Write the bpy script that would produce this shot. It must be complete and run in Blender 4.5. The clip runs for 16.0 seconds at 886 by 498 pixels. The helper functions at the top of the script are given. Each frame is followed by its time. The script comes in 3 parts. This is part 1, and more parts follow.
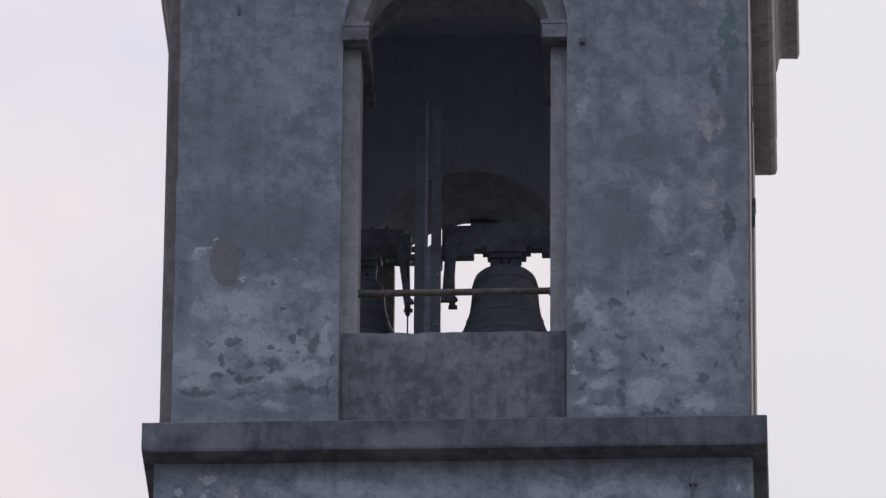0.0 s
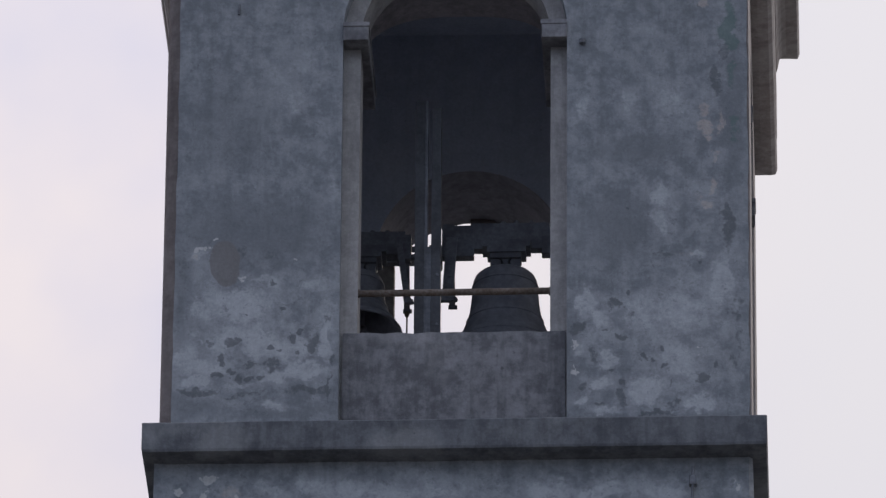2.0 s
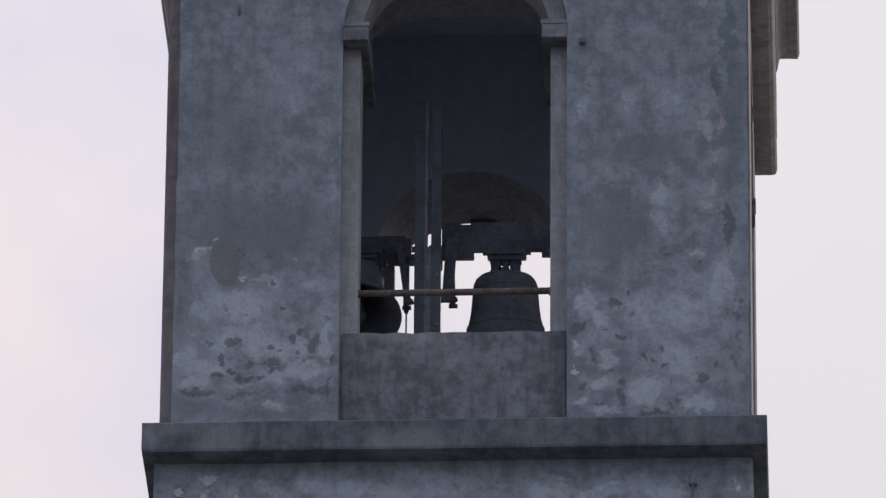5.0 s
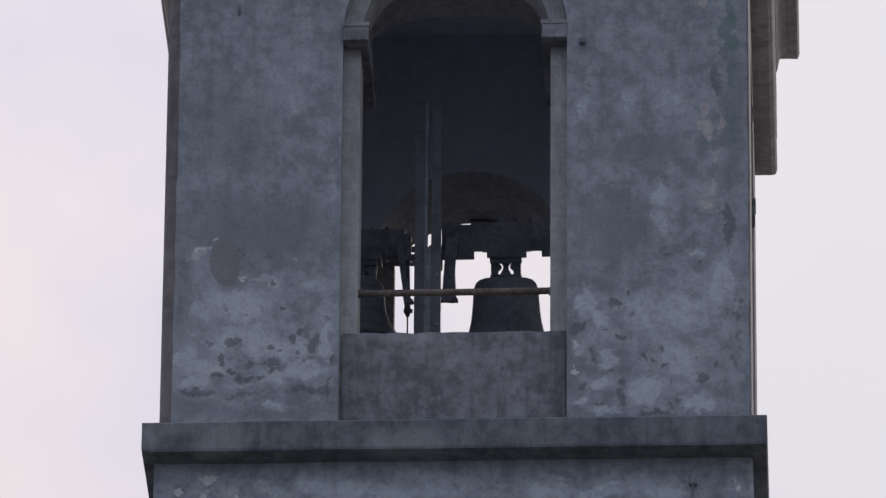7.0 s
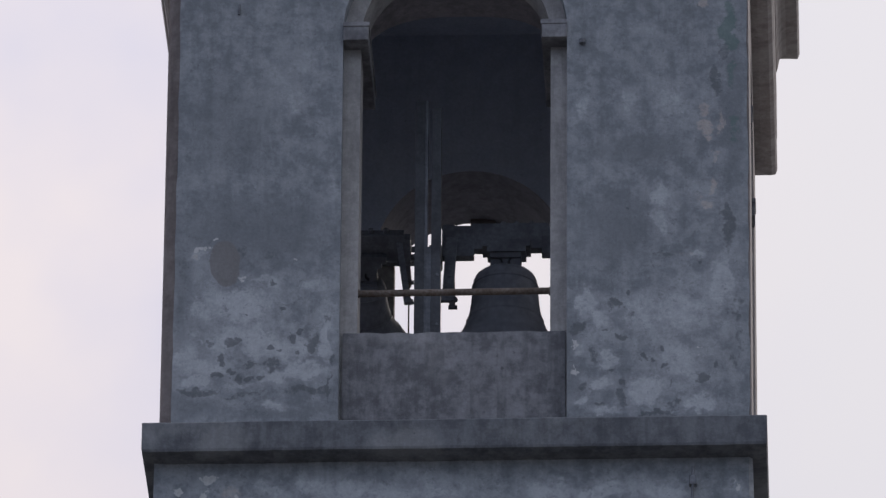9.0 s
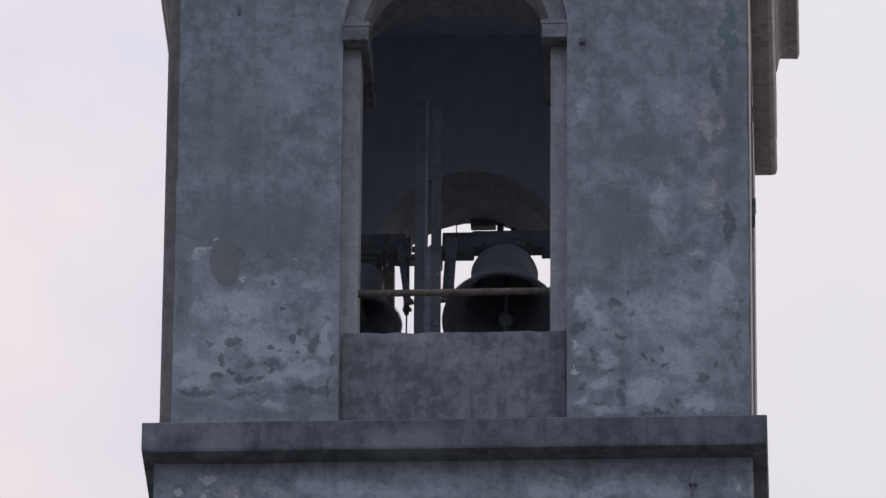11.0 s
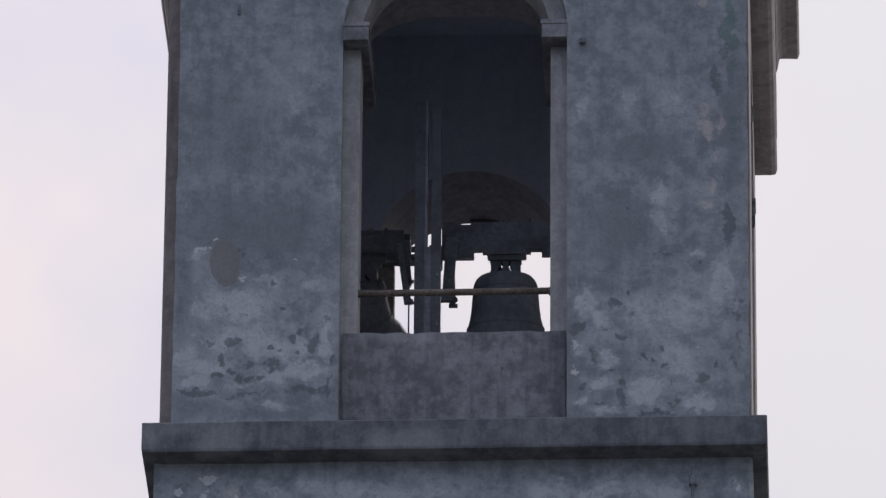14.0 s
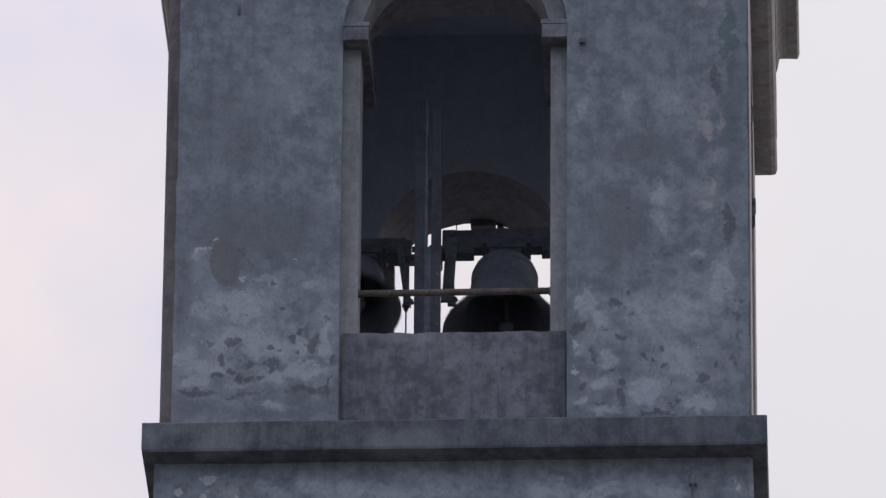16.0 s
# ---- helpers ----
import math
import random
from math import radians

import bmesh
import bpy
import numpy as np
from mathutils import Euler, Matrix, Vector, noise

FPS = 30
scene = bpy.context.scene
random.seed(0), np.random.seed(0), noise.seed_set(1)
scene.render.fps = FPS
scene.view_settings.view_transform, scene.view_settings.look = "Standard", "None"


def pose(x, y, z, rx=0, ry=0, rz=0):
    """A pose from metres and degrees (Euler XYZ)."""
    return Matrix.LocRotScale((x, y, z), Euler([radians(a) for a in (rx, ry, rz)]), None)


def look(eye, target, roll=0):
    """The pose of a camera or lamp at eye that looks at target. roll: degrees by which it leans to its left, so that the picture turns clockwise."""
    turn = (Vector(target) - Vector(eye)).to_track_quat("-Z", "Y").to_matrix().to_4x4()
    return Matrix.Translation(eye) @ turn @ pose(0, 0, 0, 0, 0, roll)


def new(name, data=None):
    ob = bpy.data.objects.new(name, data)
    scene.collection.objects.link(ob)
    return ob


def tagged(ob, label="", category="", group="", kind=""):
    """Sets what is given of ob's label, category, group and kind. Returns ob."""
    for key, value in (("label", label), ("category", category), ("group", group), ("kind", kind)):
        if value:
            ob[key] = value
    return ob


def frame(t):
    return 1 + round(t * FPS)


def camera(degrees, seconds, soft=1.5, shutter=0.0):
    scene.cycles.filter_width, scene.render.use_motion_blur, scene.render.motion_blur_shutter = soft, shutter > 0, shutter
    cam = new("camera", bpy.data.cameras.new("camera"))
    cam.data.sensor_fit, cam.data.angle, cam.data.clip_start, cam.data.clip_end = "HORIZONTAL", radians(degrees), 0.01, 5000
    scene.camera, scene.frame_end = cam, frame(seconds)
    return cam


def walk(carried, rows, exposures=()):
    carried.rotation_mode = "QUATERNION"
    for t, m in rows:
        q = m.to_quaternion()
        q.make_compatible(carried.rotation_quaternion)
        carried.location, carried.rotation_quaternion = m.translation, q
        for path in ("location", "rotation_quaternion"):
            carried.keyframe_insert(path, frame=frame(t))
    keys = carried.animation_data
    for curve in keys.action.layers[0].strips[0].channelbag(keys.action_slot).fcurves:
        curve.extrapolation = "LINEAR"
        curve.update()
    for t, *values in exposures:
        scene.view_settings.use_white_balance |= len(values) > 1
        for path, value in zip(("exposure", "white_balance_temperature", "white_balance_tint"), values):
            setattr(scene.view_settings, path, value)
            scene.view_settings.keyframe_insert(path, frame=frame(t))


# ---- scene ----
Z0 = 31.9                      # height of the belfry sill above the ground
EYE = (2.643, -57.585, 1.626)
cam = camera(5.437, 16.0, soft=1.4, shutter=0.5)
STAND = look(EYE, (-0.0731, 0.0, Z0 + 0.6063), 0.484)
walk(cam, [(0.0, STAND), (16.0, STAND)], exposures=[(0.0, 0.0), (16.0, 0.0)])


# ---------------------------------------------------------------- world and sun
def build_world():
    w = bpy.data.worlds.new("evening_sky")
    w.use_nodes = True
    nt = w.node_tree
    nt.nodes.clear()
    n, ln = nt.nodes.new, nt.links.new
    out, bg = n("ShaderNodeOutputWorld"), n("ShaderNodeBackground")
    sky = n("ShaderNodeTexSky")
    sky.sky_type, sky.sun_disc = "NISHITA", False
    sky.sun_elevation, sky.sun_rotation = radians(14), radians(20)
    tc = n("ShaderNodeTexCoord")
    # brightness of the cloud sheet: bright round the low sun, dim blue on the far side
    dot = n("ShaderNodeVectorMath")
    dot.operation = "DOT_PRODUCT"
    dot.inputs[1].default_value = (0.30, 0.86, 0.41)
    ln(tc.outputs["Generated"], dot.inputs[0])
    ramp = n("ShaderNodeValToRGB")
    ramp.color_ramp.interpolation = "EASE"
    e = ramp.color_ramp.elements
    e[0].position, e[0].color = 0.05, (0.50, 0.635, 0.88, 1)
    e[1].position, e[1].color = 0.86, (0.84, 0.816, 0.858, 1)
    half = n("ShaderNodeMath")
    half.operation = "MULTIPLY_ADD"
    half.inputs[1].default_value, half.inputs[2].default_value = 0.5, 0.5
    ln(dot.outputs["Value"], half.inputs[0])
    ln(half.outputs[0], ramp.inputs[0])
    # an overcast sky is brighter overhead than near the horizon
    sep = n("ShaderNodeSeparateXYZ")
    ln(tc.outputs["Generated"], sep.inputs[0])
    high = n("ShaderNodeMapRange")
    high.inputs["From Min"].default_value, high.inputs["From Max"].default_value = 0.0, 1.0
    high.inputs["To Min"].default_value, high.inputs["To Max"].default_value = 0.55, 1.50
    ln(sep.outputs["Z"], high.inputs["Value"])
    lift = n("ShaderNodeVectorMath")
    lift.operation = "SCALE"
    ln(ramp.outputs[0], lift.inputs[0])
    ln(high.outputs["Result"], lift.inputs["Scale"])
    # soft cloud mottling
    nz = n("ShaderNodeTexNoise")
    nz.inputs["Scale"].default_value, nz.inputs["Detail"].default_value = 28.0, 5.0
    nz.inputs["Roughness"].default_value = 0.45
    ln(tc.outputs["Generated"], nz.inputs["Vector"])
    cr = n("ShaderNodeValToRGB")
    c = cr.color_ramp.elements
    c[0].position, c[0].color = 0.36, (0.93, 0.915, 1.0, 1)
    c[1].position, c[1].color = 0.60, (1.09, 1.02, 1.0, 1)
    ln(nz.outputs["Fac"], cr.inputs[0])
    # the cloud sheet is broken up towards the west and smooth white towards the east
    broken = n("ShaderNodeMapRange")
    broken.inputs["From Min"].default_value, broken.inputs["From Max"].default_value = -0.07, 0.0
    broken.inputs["To Min"].default_value, broken.inputs["To Max"].default_value = 1.0, 0.12
    ln(sep.outputs["X"], broken.inputs["Value"])
    mul = n("ShaderNodeMixRGB")
    mul.blend_type = "MULTIPLY"
    ln(broken.outputs["Result"], mul.inputs[0])
    ln(lift.outputs[0], mul.inputs[1])
    ln(cr.outputs[0], mul.inputs[2])
    dim = n("ShaderNodeMixRGB")
    dim.blend_type = "MULTIPLY"
    dim.inputs[0].default_value = 1.0
    dim.inputs[2].default_value = (0.05, 0.05, 0.05, 1)
    ln(sky.outputs[0], dim.inputs[1])
    mix = n("ShaderNodeMixRGB")
    mix.inputs[0].default_value = 0.93
    ln(dim.outputs[0], mix.inputs[1])
    ln(mul.outputs[0], mix.inputs[2])
    ln(mix.outputs[0], bg.inputs[0])
    ln(bg.outputs[0], out.inputs[0])
    scene.world = w


build_world()
sun_data = bpy.data.lights.new("sun", "SUN")
sun_data.energy, sun_data.angle, sun_data.color = 0.5, radians(25), (1.0, 0.86, 0.76)
sun = new("sun", sun_data)
sun.matrix_world = look((20, 60, 60), (0, 0, Z0))


# ---------------------------------------------------------------- materials
class Nodes:
    """A small wrapper round a node material."""

    def __init__(self, name):
        self.mat = bpy.data.materials.new(name)
        self.mat.use_nodes = True
        self.nt = self.mat.node_tree
        self.bsdf = self.nt.nodes["Principled BSDF"]
        self.tc = self.nt.nodes.new("ShaderNodeTexCoord")

    def n(self, kind, **props):
        node = self.nt.nodes.new(kind)
        for k, v in props.items():
            if k == "operation":
                node.operation = v
            elif k == "blend_type":
                node.blend_type = v
        return node

    def ln(self, a, b):
        self.nt.links.new(a, b)

    def noise(self, scale, detail=6.0, rough=0.6, vec=None, stretch=None, distortion=0.0):
        z = self.n("ShaderNodeTexNoise")
        z.inputs["Scale"].default_value = scale
        z.inputs["Detail"].default_value = detail
        z.inputs["Roughness"].default_value = rough
        z.inputs["Distortion"].default_value = distortion
        v = vec or self.tc.outputs["Object"]
        if stretch:
            m = self.n("ShaderNodeMapping")
            m.inputs["Scale"].default_value = stretch
            self.ln(v, m.inputs["Vector"])
            v = m.outputs[0]
        self.ln(v, z.inputs["Vector"])
        return z

    def step(self, value, lo, hi, a=0.0, b=1.0):
        m = self.n("ShaderNodeMapRange")
        m.interpolation_type = "SMOOTHSTEP"
        m.inputs["From Min"].default_value, m.inputs["From Max"].default_value = lo, hi
        m.inputs["To Min"].default_value, m.inputs["To Max"].default_value = a, b
        self.ln(value, m.inputs["Value"])
        return m.outputs["Result"]

    def math(self, op, a, b):
        m = self.n("ShaderNodeMath", operation=op)
        for i, v in enumerate((a, b)):
            if isinstance(v, (int, float)):
                m.inputs[i].default_value = v
            else:
                self.ln(v, m.inputs[i])
        return m.outputs[0]

    def mix(self, fac, a, b, blend="MIX"):
        m = self.n("ShaderNodeMixRGB", blend_type=blend)
        for i, v in enumerate((fac, a, b)):
            if isinstance(v, (int, float)):
                m.inputs[i].default_value = v
            elif isinstance(v, tuple):
                m.inputs[i].default_value = (*v, 1)
            else:
                self.ln(v, m.inputs[i])
        return m.outputs[0]

    def bump(self, height, strength, dist):
        b = self.n("ShaderNodeBump")
        b.inputs["Strength"].default_value, b.inputs["Distance"].default_value = strength, dist
        self.ln(height, b.inputs["Height"])
        self.ln(b.outputs[0], self.bsdf.inputs["Normal"])

    def finish(self, color=None, rough=0.9, metal=0.0):
        if color is not None:
            self.ln(color, self.bsdf.inputs["Base Color"])
        if isinstance(rough, (int, float)):
            self.bsdf.inputs["Roughness"].default_value = rough
        else:
            self.ln(rough, self.bsdf.inputs["Roughness"])
        self.bsdf.inputs["Metallic"].default_value = metal
        return self.mat


# weathered patches of the plaster: x, height over the sill, half width, half height, weight
PALE_WEST = [(-1.47, 0.18, 0.275, 0.197, 0.9), (-1.73, 0.17, 0.176, 0.175, 0.5), (-1.58, -0.08, 0.314, 0.110, 0.7), (-1.86, -0.26, 0.118, 0.154, 0.8),
    (-1.70, -0.32, 0.196, 0.096, 1), (-1.80, -0.41, 0.157, 0.053, 1), (-1.35, -0.11, 0.176, 0.175, 0.9), (-1.03, -0.33, 0.196, 0.070, 1),
    (-0.89, -0.09, 0.059, 0.197, 1), (-1.11, -0.18, 0.235, 0.132, 0.7), (-1.22, -0.38, 0.176, 0.079, 0.7), (-1.46, -0.44, 0.157, 0.044, 0.5),
    (-1.26, -0.62, 0.118, 0.061, 0.6), (-1.31, 0.36, 0.176, 0.096, 0.5), (-0.96, 0.36, 0.137, 0.088, 0.5), (-0.88, 0.15, 0.098, 0.132, 0.4),
    (-0.85, 1.12, 0.039, 0.110, 0.4), (-1.80, 0.59, 0.098, 0.061, 0.5), (-1.14, 1.81, 0.098, 0.110, 0.3)]
PALE_EAST = [(0.94, 0.17, 0.086, 0.123, 1), (1.02, 0.05, 0.078, 0.079, 0.8), (1.44, 1.01, 0.118, 0.110, 0.9), (1.44, 0.81, 0.098, 0.154, 0.4),
    (1.26, 1.77, 0.071, 0.132, 0.4), (0.90, 1.73, 0.055, 0.110, 0.5), (1.54, 1.76, 0.176, 0.197, 0.35), (1.87, 0.31, 0.118, 0.263, 0.8),
    (1.71, 0.55, 0.063, 0.039, 0.8), (1.30, 0.08, 0.196, 0.175, 0.5), (1.57, 0.09, 0.235, 0.219, 0.5), (1.37, -0.53, 0.188, 0.140, 1),
    (1.71, -0.64, 0.141, 0.061, 1), (1.57, -0.31, 0.157, 0.175, 0.6), (1.08, -0.30, 0.055, 0.096, 0.9), (1.03, -0.48, 0.086, 0.061, 0.9),
    (0.90, -0.63, 0.086, 0.053, 0.9), (1.06, -0.68, 0.098, 0.039, 0.6), (0.87, -0.20, 0.055, 0.070, 0.7)]
PALE_SHAFT = [(-1.29, -1.23, 0.118, 0.079, 0.5), (-0.94, -1.24, 0.275, 0.079, 0.6), (-0.70, -1.21, 0.157, 0.110, 0.8), (-0.19, -1.28, 0.275, 0.066, 0.5),
    (0.67, -1.27, 0.196, 0.096, 0.9), (1.02, -1.29, 0.235, 0.079, 0.8), (1.49, -1.30, 0.235, 0.088, 0.6), (-0.43, -1.29, 0.196, 0.070, 0.3)]
DARK_WEST = [(-1.60, -0.22, 0.051, 0.079, 1), (-1.63, -0.38, 0.059, 0.039, 1), (-1.53, -0.33, 0.031, 0.026, 0.9), (-1.50, -0.40, 0.059, 0.053, 1),
    (-1.42, -0.36, 0.047, 0.035, 1), (-1.34, -0.36, 0.031, 0.022, 0.9), (-1.29, -0.15, 0.039, 0.039, 1), (-1.23, -0.19, 0.039, 0.022, 0.9),
    (-1.13, -0.10, 0.047, 0.061, 1), (-0.99, -0.14, 0.059, 0.105, 0.9), (-1.10, -0.21, 0.031, 0.035, 0.8), (-1.26, -0.29, 0.098, 0.044, 0.7),
    (-1.42, -0.28, 0.047, 0.026, 0.9), (-1.54, -0.11, 0.071, 0.053, 0.8), (-1.72, -0.10, 0.039, 0.044, 0.6)]
DARK_WEST_FINE = [(-1.07, -0.05, 0.035, 0.026, 1), (-1.18, 0.15, 0.043, 0.022, 0.9), (-1.27, 0.35, 0.027, 0.031, 1), (-1.35, 0.33, 0.047, 0.061, 0.4),
    (-1.43, 0.11, 0.024, 0.026, 0.8), (-0.88, 0.10, 0.047, 0.061, 0.6), (-0.85, -0.24, 0.024, 0.070, 0.9), (-1.01, -0.50, 0.216, 0.061, 0.7),
    (-1.79, -0.49, 0.235, 0.039, 0.7), (-1.42, -0.52, 0.235, 0.026, 0.5), (-1.58, 0.12, 0.035, 0.088, 0.3), (-1.31, 0.56, 0.086, 0.053, 0.5),
    (-1.48, 0.59, 0.039, 0.096, 0.4), (-0.88, -0.49, 0.016, 0.167, 1), (-1.91, 0.50, 0.055, 0.175, 0.3)]
DARK_EAST = [(1.12, 0.15, 0.055, 0.044, 1), (1.24, 0.25, 0.024, 0.039, 0.8), (1.24, 0.09, 0.047, 0.026, 0.5), (1.16, -0.09, 0.059, 0.035, 1),
    (1.08, -0.02, 0.031, 0.022, 0.7), (0.86, -0.04, 0.071, 0.079, 0.9), (0.98, -0.25, 0.039, 0.088, 0.6), (1.18, -0.48, 0.047, 0.044, 0.9),
    (1.12, -0.39, 0.031, 0.026, 0.8), (1.35, -0.26, 0.039, 0.044, 0.9), (1.48, -0.20, 0.031, 0.026, 0.9), (1.45, -0.31, 0.043, 0.026, 0.9),
    (1.55, -0.48, 0.020, 0.057, 0.6), (1.54, -0.64, 0.031, 0.039, 0.8), (1.73, -0.43, 0.075, 0.083, 0.9)]
DARK_EAST_FINE = [(1.83, -0.32, 0.039, 0.035, 0.7), (1.16, -0.59, 0.059, 0.061, 0.7), (1.04, -0.63, 0.039, 0.022, 0.8), (0.90, -0.48, 0.059, 0.070, 0.6),
    (1.96, -0.31, 0.055, 0.079, 0.5), (1.37, -0.70, 0.216, 0.026, 0.7), (1.71, 0.48, 0.039, 0.026, 0.8), (1.48, 0.53, 0.118, 0.031, 0.5),
    (1.54, 0.83, 0.047, 0.026, 0.4), (1.92, 0.76, 0.063, 0.263, 0.8), (1.84, 1.94, 0.047, 0.175, 0.8), (1.90, 2.17, 0.039, 0.132, 0.5),
    (1.23, 0.93, 0.020, 0.022, 1), (1.99, -0.00, 0.031, 0.482, 0.4), (1.49, -0.69, 0.157, 0.026, 0.6)]
OCHRE = [(1.76, 1.69, 0.071, 0.079, 0.7), (1.78, 1.55, 0.067, 0.070, 1), (1.88, 1.60, 0.039, 0.132, 0.8), (1.82, 1.48, 0.039, 0.035, 1),
    (1.83, 1.34, 0.031, 0.088, 0.6), (1.83, 1.08, 0.039, 0.105, 1), (1.79, 0.91, 0.071, 0.053, 0.8), (1.71, 0.98, 0.078, 0.110, 0.3),
    (1.63, 0.56, 0.118, 0.039, 0.3), (1.76, 2.54, 0.055, 0.061, 1), (-1.52, -1.23, 0.125, 0.079, 0.6), (-1.82, 0.58, 0.063, 0.039, 0.5)]
MOSS = [(1.94, 2.37, 0.078, 0.263, 1), (1.95, 1.98, 0.047, 0.175, 0.5), (1.98, 1.53, 0.039, 0.197, 0.5)]
FLAKE = [(-1.70, 0.63, 0.020, 0.035, 1), (-1.78, 0.64, 0.063, 0.026, 0.7), (-1.65, 0.69, 0.035, 0.018, 0.6), (-1.71, 0.55, 0.016, 0.022, 0.6),
    (-1.50, 0.41, 0.020, 0.031, 0.7), (-1.92, -1.23, 0.039, 0.061, 1), (-1.69, -1.15, 0.051, 0.035, 1), (-1.70, -1.26, 0.051, 0.053, 1),
    (-1.48, -1.27, 0.024, 0.053, 0.6), (-1.10, 0.55, 0.016, 0.013, 0.9), (1.99, -1.25, 0.024, 0.048, 0.9), (1.71, -0.20, 0.020, 0.026, 0.7),
    (0.85, -0.16, 0.035, 0.035, 0.6), (0.85, -0.32, 0.016, 0.039, 0.8)]
PALE_BROAD = [(1.63, -0.13, 0.333, 0.504, 0.7), (1.02, 0.03, 0.137, 0.219, 0.3), (-1.37, -0.04, 0.471, 0.329, 0.5), (-0.70, -1.24, 1.490, 0.114, 0.4), (1.25, -1.28, 0.863, 0.114, 0.8)]
# broad soft darker zones, some along the ledge and the wall edges
DARK_BROAD = [(-1.40, 0.77, 0.588, 0.285, 0.9), (1.14, 0.77, 0.294, 0.263, 0.9), (1.30, 1.38, 0.373, 0.110, 0.7), (-1.62, 1.63, 0.353, 0.395, 0.3),
    (-1.85, -0.61, 0.235, 0.088, 0.7), (-1.18, -0.66, 0.471, 0.053, 0.8), (1.98, 1.66, 0.086, 0.614, 0.8), (1.37, -0.72, 0.706, 0.035, 0.8),
    (1.73, -0.22, 0.235, 0.175, 0.2), (-1.78, -0.03, 0.157, 0.132, 0.5), (0.82, -0.30, 0.078, 0.395, 0.6), (-1.91, 0.37, 0.094, 0.526, 0.5)]
PATCH = [(-1.603, .513, .112, .175, 1)]


def plaster(name, base_a, base_b, pale, ochre, marks=True, rain=0.45):
    k = Nodes(name)
    obj = k.tc.outputs["Object"]
    wob = k.noise(5.5, 5, 0.62)
    off = k.n("ShaderNodeVectorMath", operation="MULTIPLY_ADD")
    off.inputs[1].default_value = (0.30, 0.0, 0.30)
    off.inputs[2].default_value = (-0.15, 0.0, -0.15 - Z0)
    k.ln(wob.outputs["Color"], off.inputs[0])
    warped = k.n("ShaderNodeVectorMath", operation="ADD")
    k.ln(obj, warped.inputs[0])
    k.ln(off.outputs[0], warped.inputs[1])
    plain = k.n("ShaderNodeVectorMath", operation="ADD")
    plain.inputs[1].default_value = (0, 0, -Z0)
    k.ln(obj, plain.inputs[0])

    def blobs(rows, vec):
        total = None
        for x, z, rx, rz, wgt in rows:
            m = k.n("ShaderNodeVectorMath", operation="MULTIPLY_ADD")
            m.inputs[1].default_value = (1 / rx, 0, 1 / rz)
            m.inputs[2].default_value = (-x / rx, 0, -z / rz)
            k.ln(vec, m.inputs[0])
            q = k.n("ShaderNodeVectorMath", operation="LENGTH")
            k.ln(m.outputs[0], q.inputs[0])
            s = k.step(q.outputs["Value"], 1.45, 0.35, 0.0, 0.55 + 0.45 * wgt)
            total = s if total is None else k.math("MAXIMUM", total, s)
        return total

    big = k.noise(1.3, 5, 0.6)
    mid = k.noise(7.0, 7, 0.68)
    fine = k.noise(38.0, 5, 0.7)
    drip = k.noise(3.2, 6, 0.65, stretch=(3.2, 3.2, 0.35))
    col = k.mix(k.step(mid.outputs["Fac"], 0.38, 0.62), base_a, base_b)
    col = k.mix(k.math("MULTIPLY", k.step(drip.outputs["Fac"], 0.46, 0.66), rain), col, tuple(v * 0.58 for v in base_a))
    col = k.mix(k.math("MULTIPLY", k.step(big.outputs["Fac"], 0.5, 0.64), 0.25 if marks else 0.4), col, pale)
    edge = k.noise(9.0, 8, 0.72)
    flake = k.noise(34.0, 6, 0.72)
    rag = k.math("ADD", k.math("MULTIPLY", edge.outputs["Fac"], 1.0), k.math("MULTIPLY", flake.outputs["Fac"], 0.60))
    crumb = k.math("ADD", k.math("MULTIPLY", k.noise(24.0, 6, 0.7).outputs["Fac"], 1.0), k.math("MULTIPLY", flake.outputs["Fac"], 0.5))

    def ragged(mask, bite=0.80, width=0.10, tear=None):
        """A patch with crisp torn edges."""
        return k.step(k.math("ADD", mask, k.math("SUBTRACT", rag if tear is None else tear, bite)), 0.52, 0.52 + width)

    def most(*tables):
        total = None
        for rows in tables:
            m = blobs(rows, warped.outputs[0])
            total = m if total is None else k.math("MAXIMUM", total, m)
        return total

    if marks:
        broad_dark = k.math("MULTIPLY", most(DARK_BROAD), k.step(mid.outputs["Fac"], 0.30, 0.60, 0.45, 1.0))
        col = k.mix(k.math("MULTIPLY", broad_dark, 0.66), col, tuple(v * 0.78 for v in base_a))
        col = k.mix(k.math("MULTIPLY", most(PALE_BROAD), k.step(mid.outputs["Fac"], 0.36, 0.60, 0.10, 0.42)), col, pale)
        light_soft = most(PALE_WEST, PALE_EAST, PALE_SHAFT)
        light = k.math("MULTIPLY", ragged(light_soft, 0.80, 0.42), k.step(k.noise(11.0, 6, 0.65).outputs["Fac"], 0.28, 0.62, 0.35, 1.0))
        col = k.mix(k.math("MULTIPLY", light_soft, 0.26), col, pale)
        col = k.mix(k.math("MULTIPLY", light, 0.72), col, pale)
        dark = ragged(most(DARK_WEST, DARK_WEST_FINE, DARK_EAST, DARK_EAST_FINE), 0.80, 0.34, crumb)
        fleck = k.step(k.noise(19.0, 7, 0.70, distortion=0.5).outputs["Fac"], 0.585, 0.66)
        dark = k.math("MAXIMUM", dark, k.math("MULTIPLY", fleck, 0.55))
        col = k.mix(k.math("MULTIPLY", dark, 0.72), col, tuple(v * 0.55 for v in base_a))
        warm = ragged(most(OCHRE), 0.80, 0.45, crumb)
        col = k.mix(k.math("MULTIPLY", warm, 0.55), col, ochre)
        moss = ragged(most(MOSS), 0.86, 0.3)
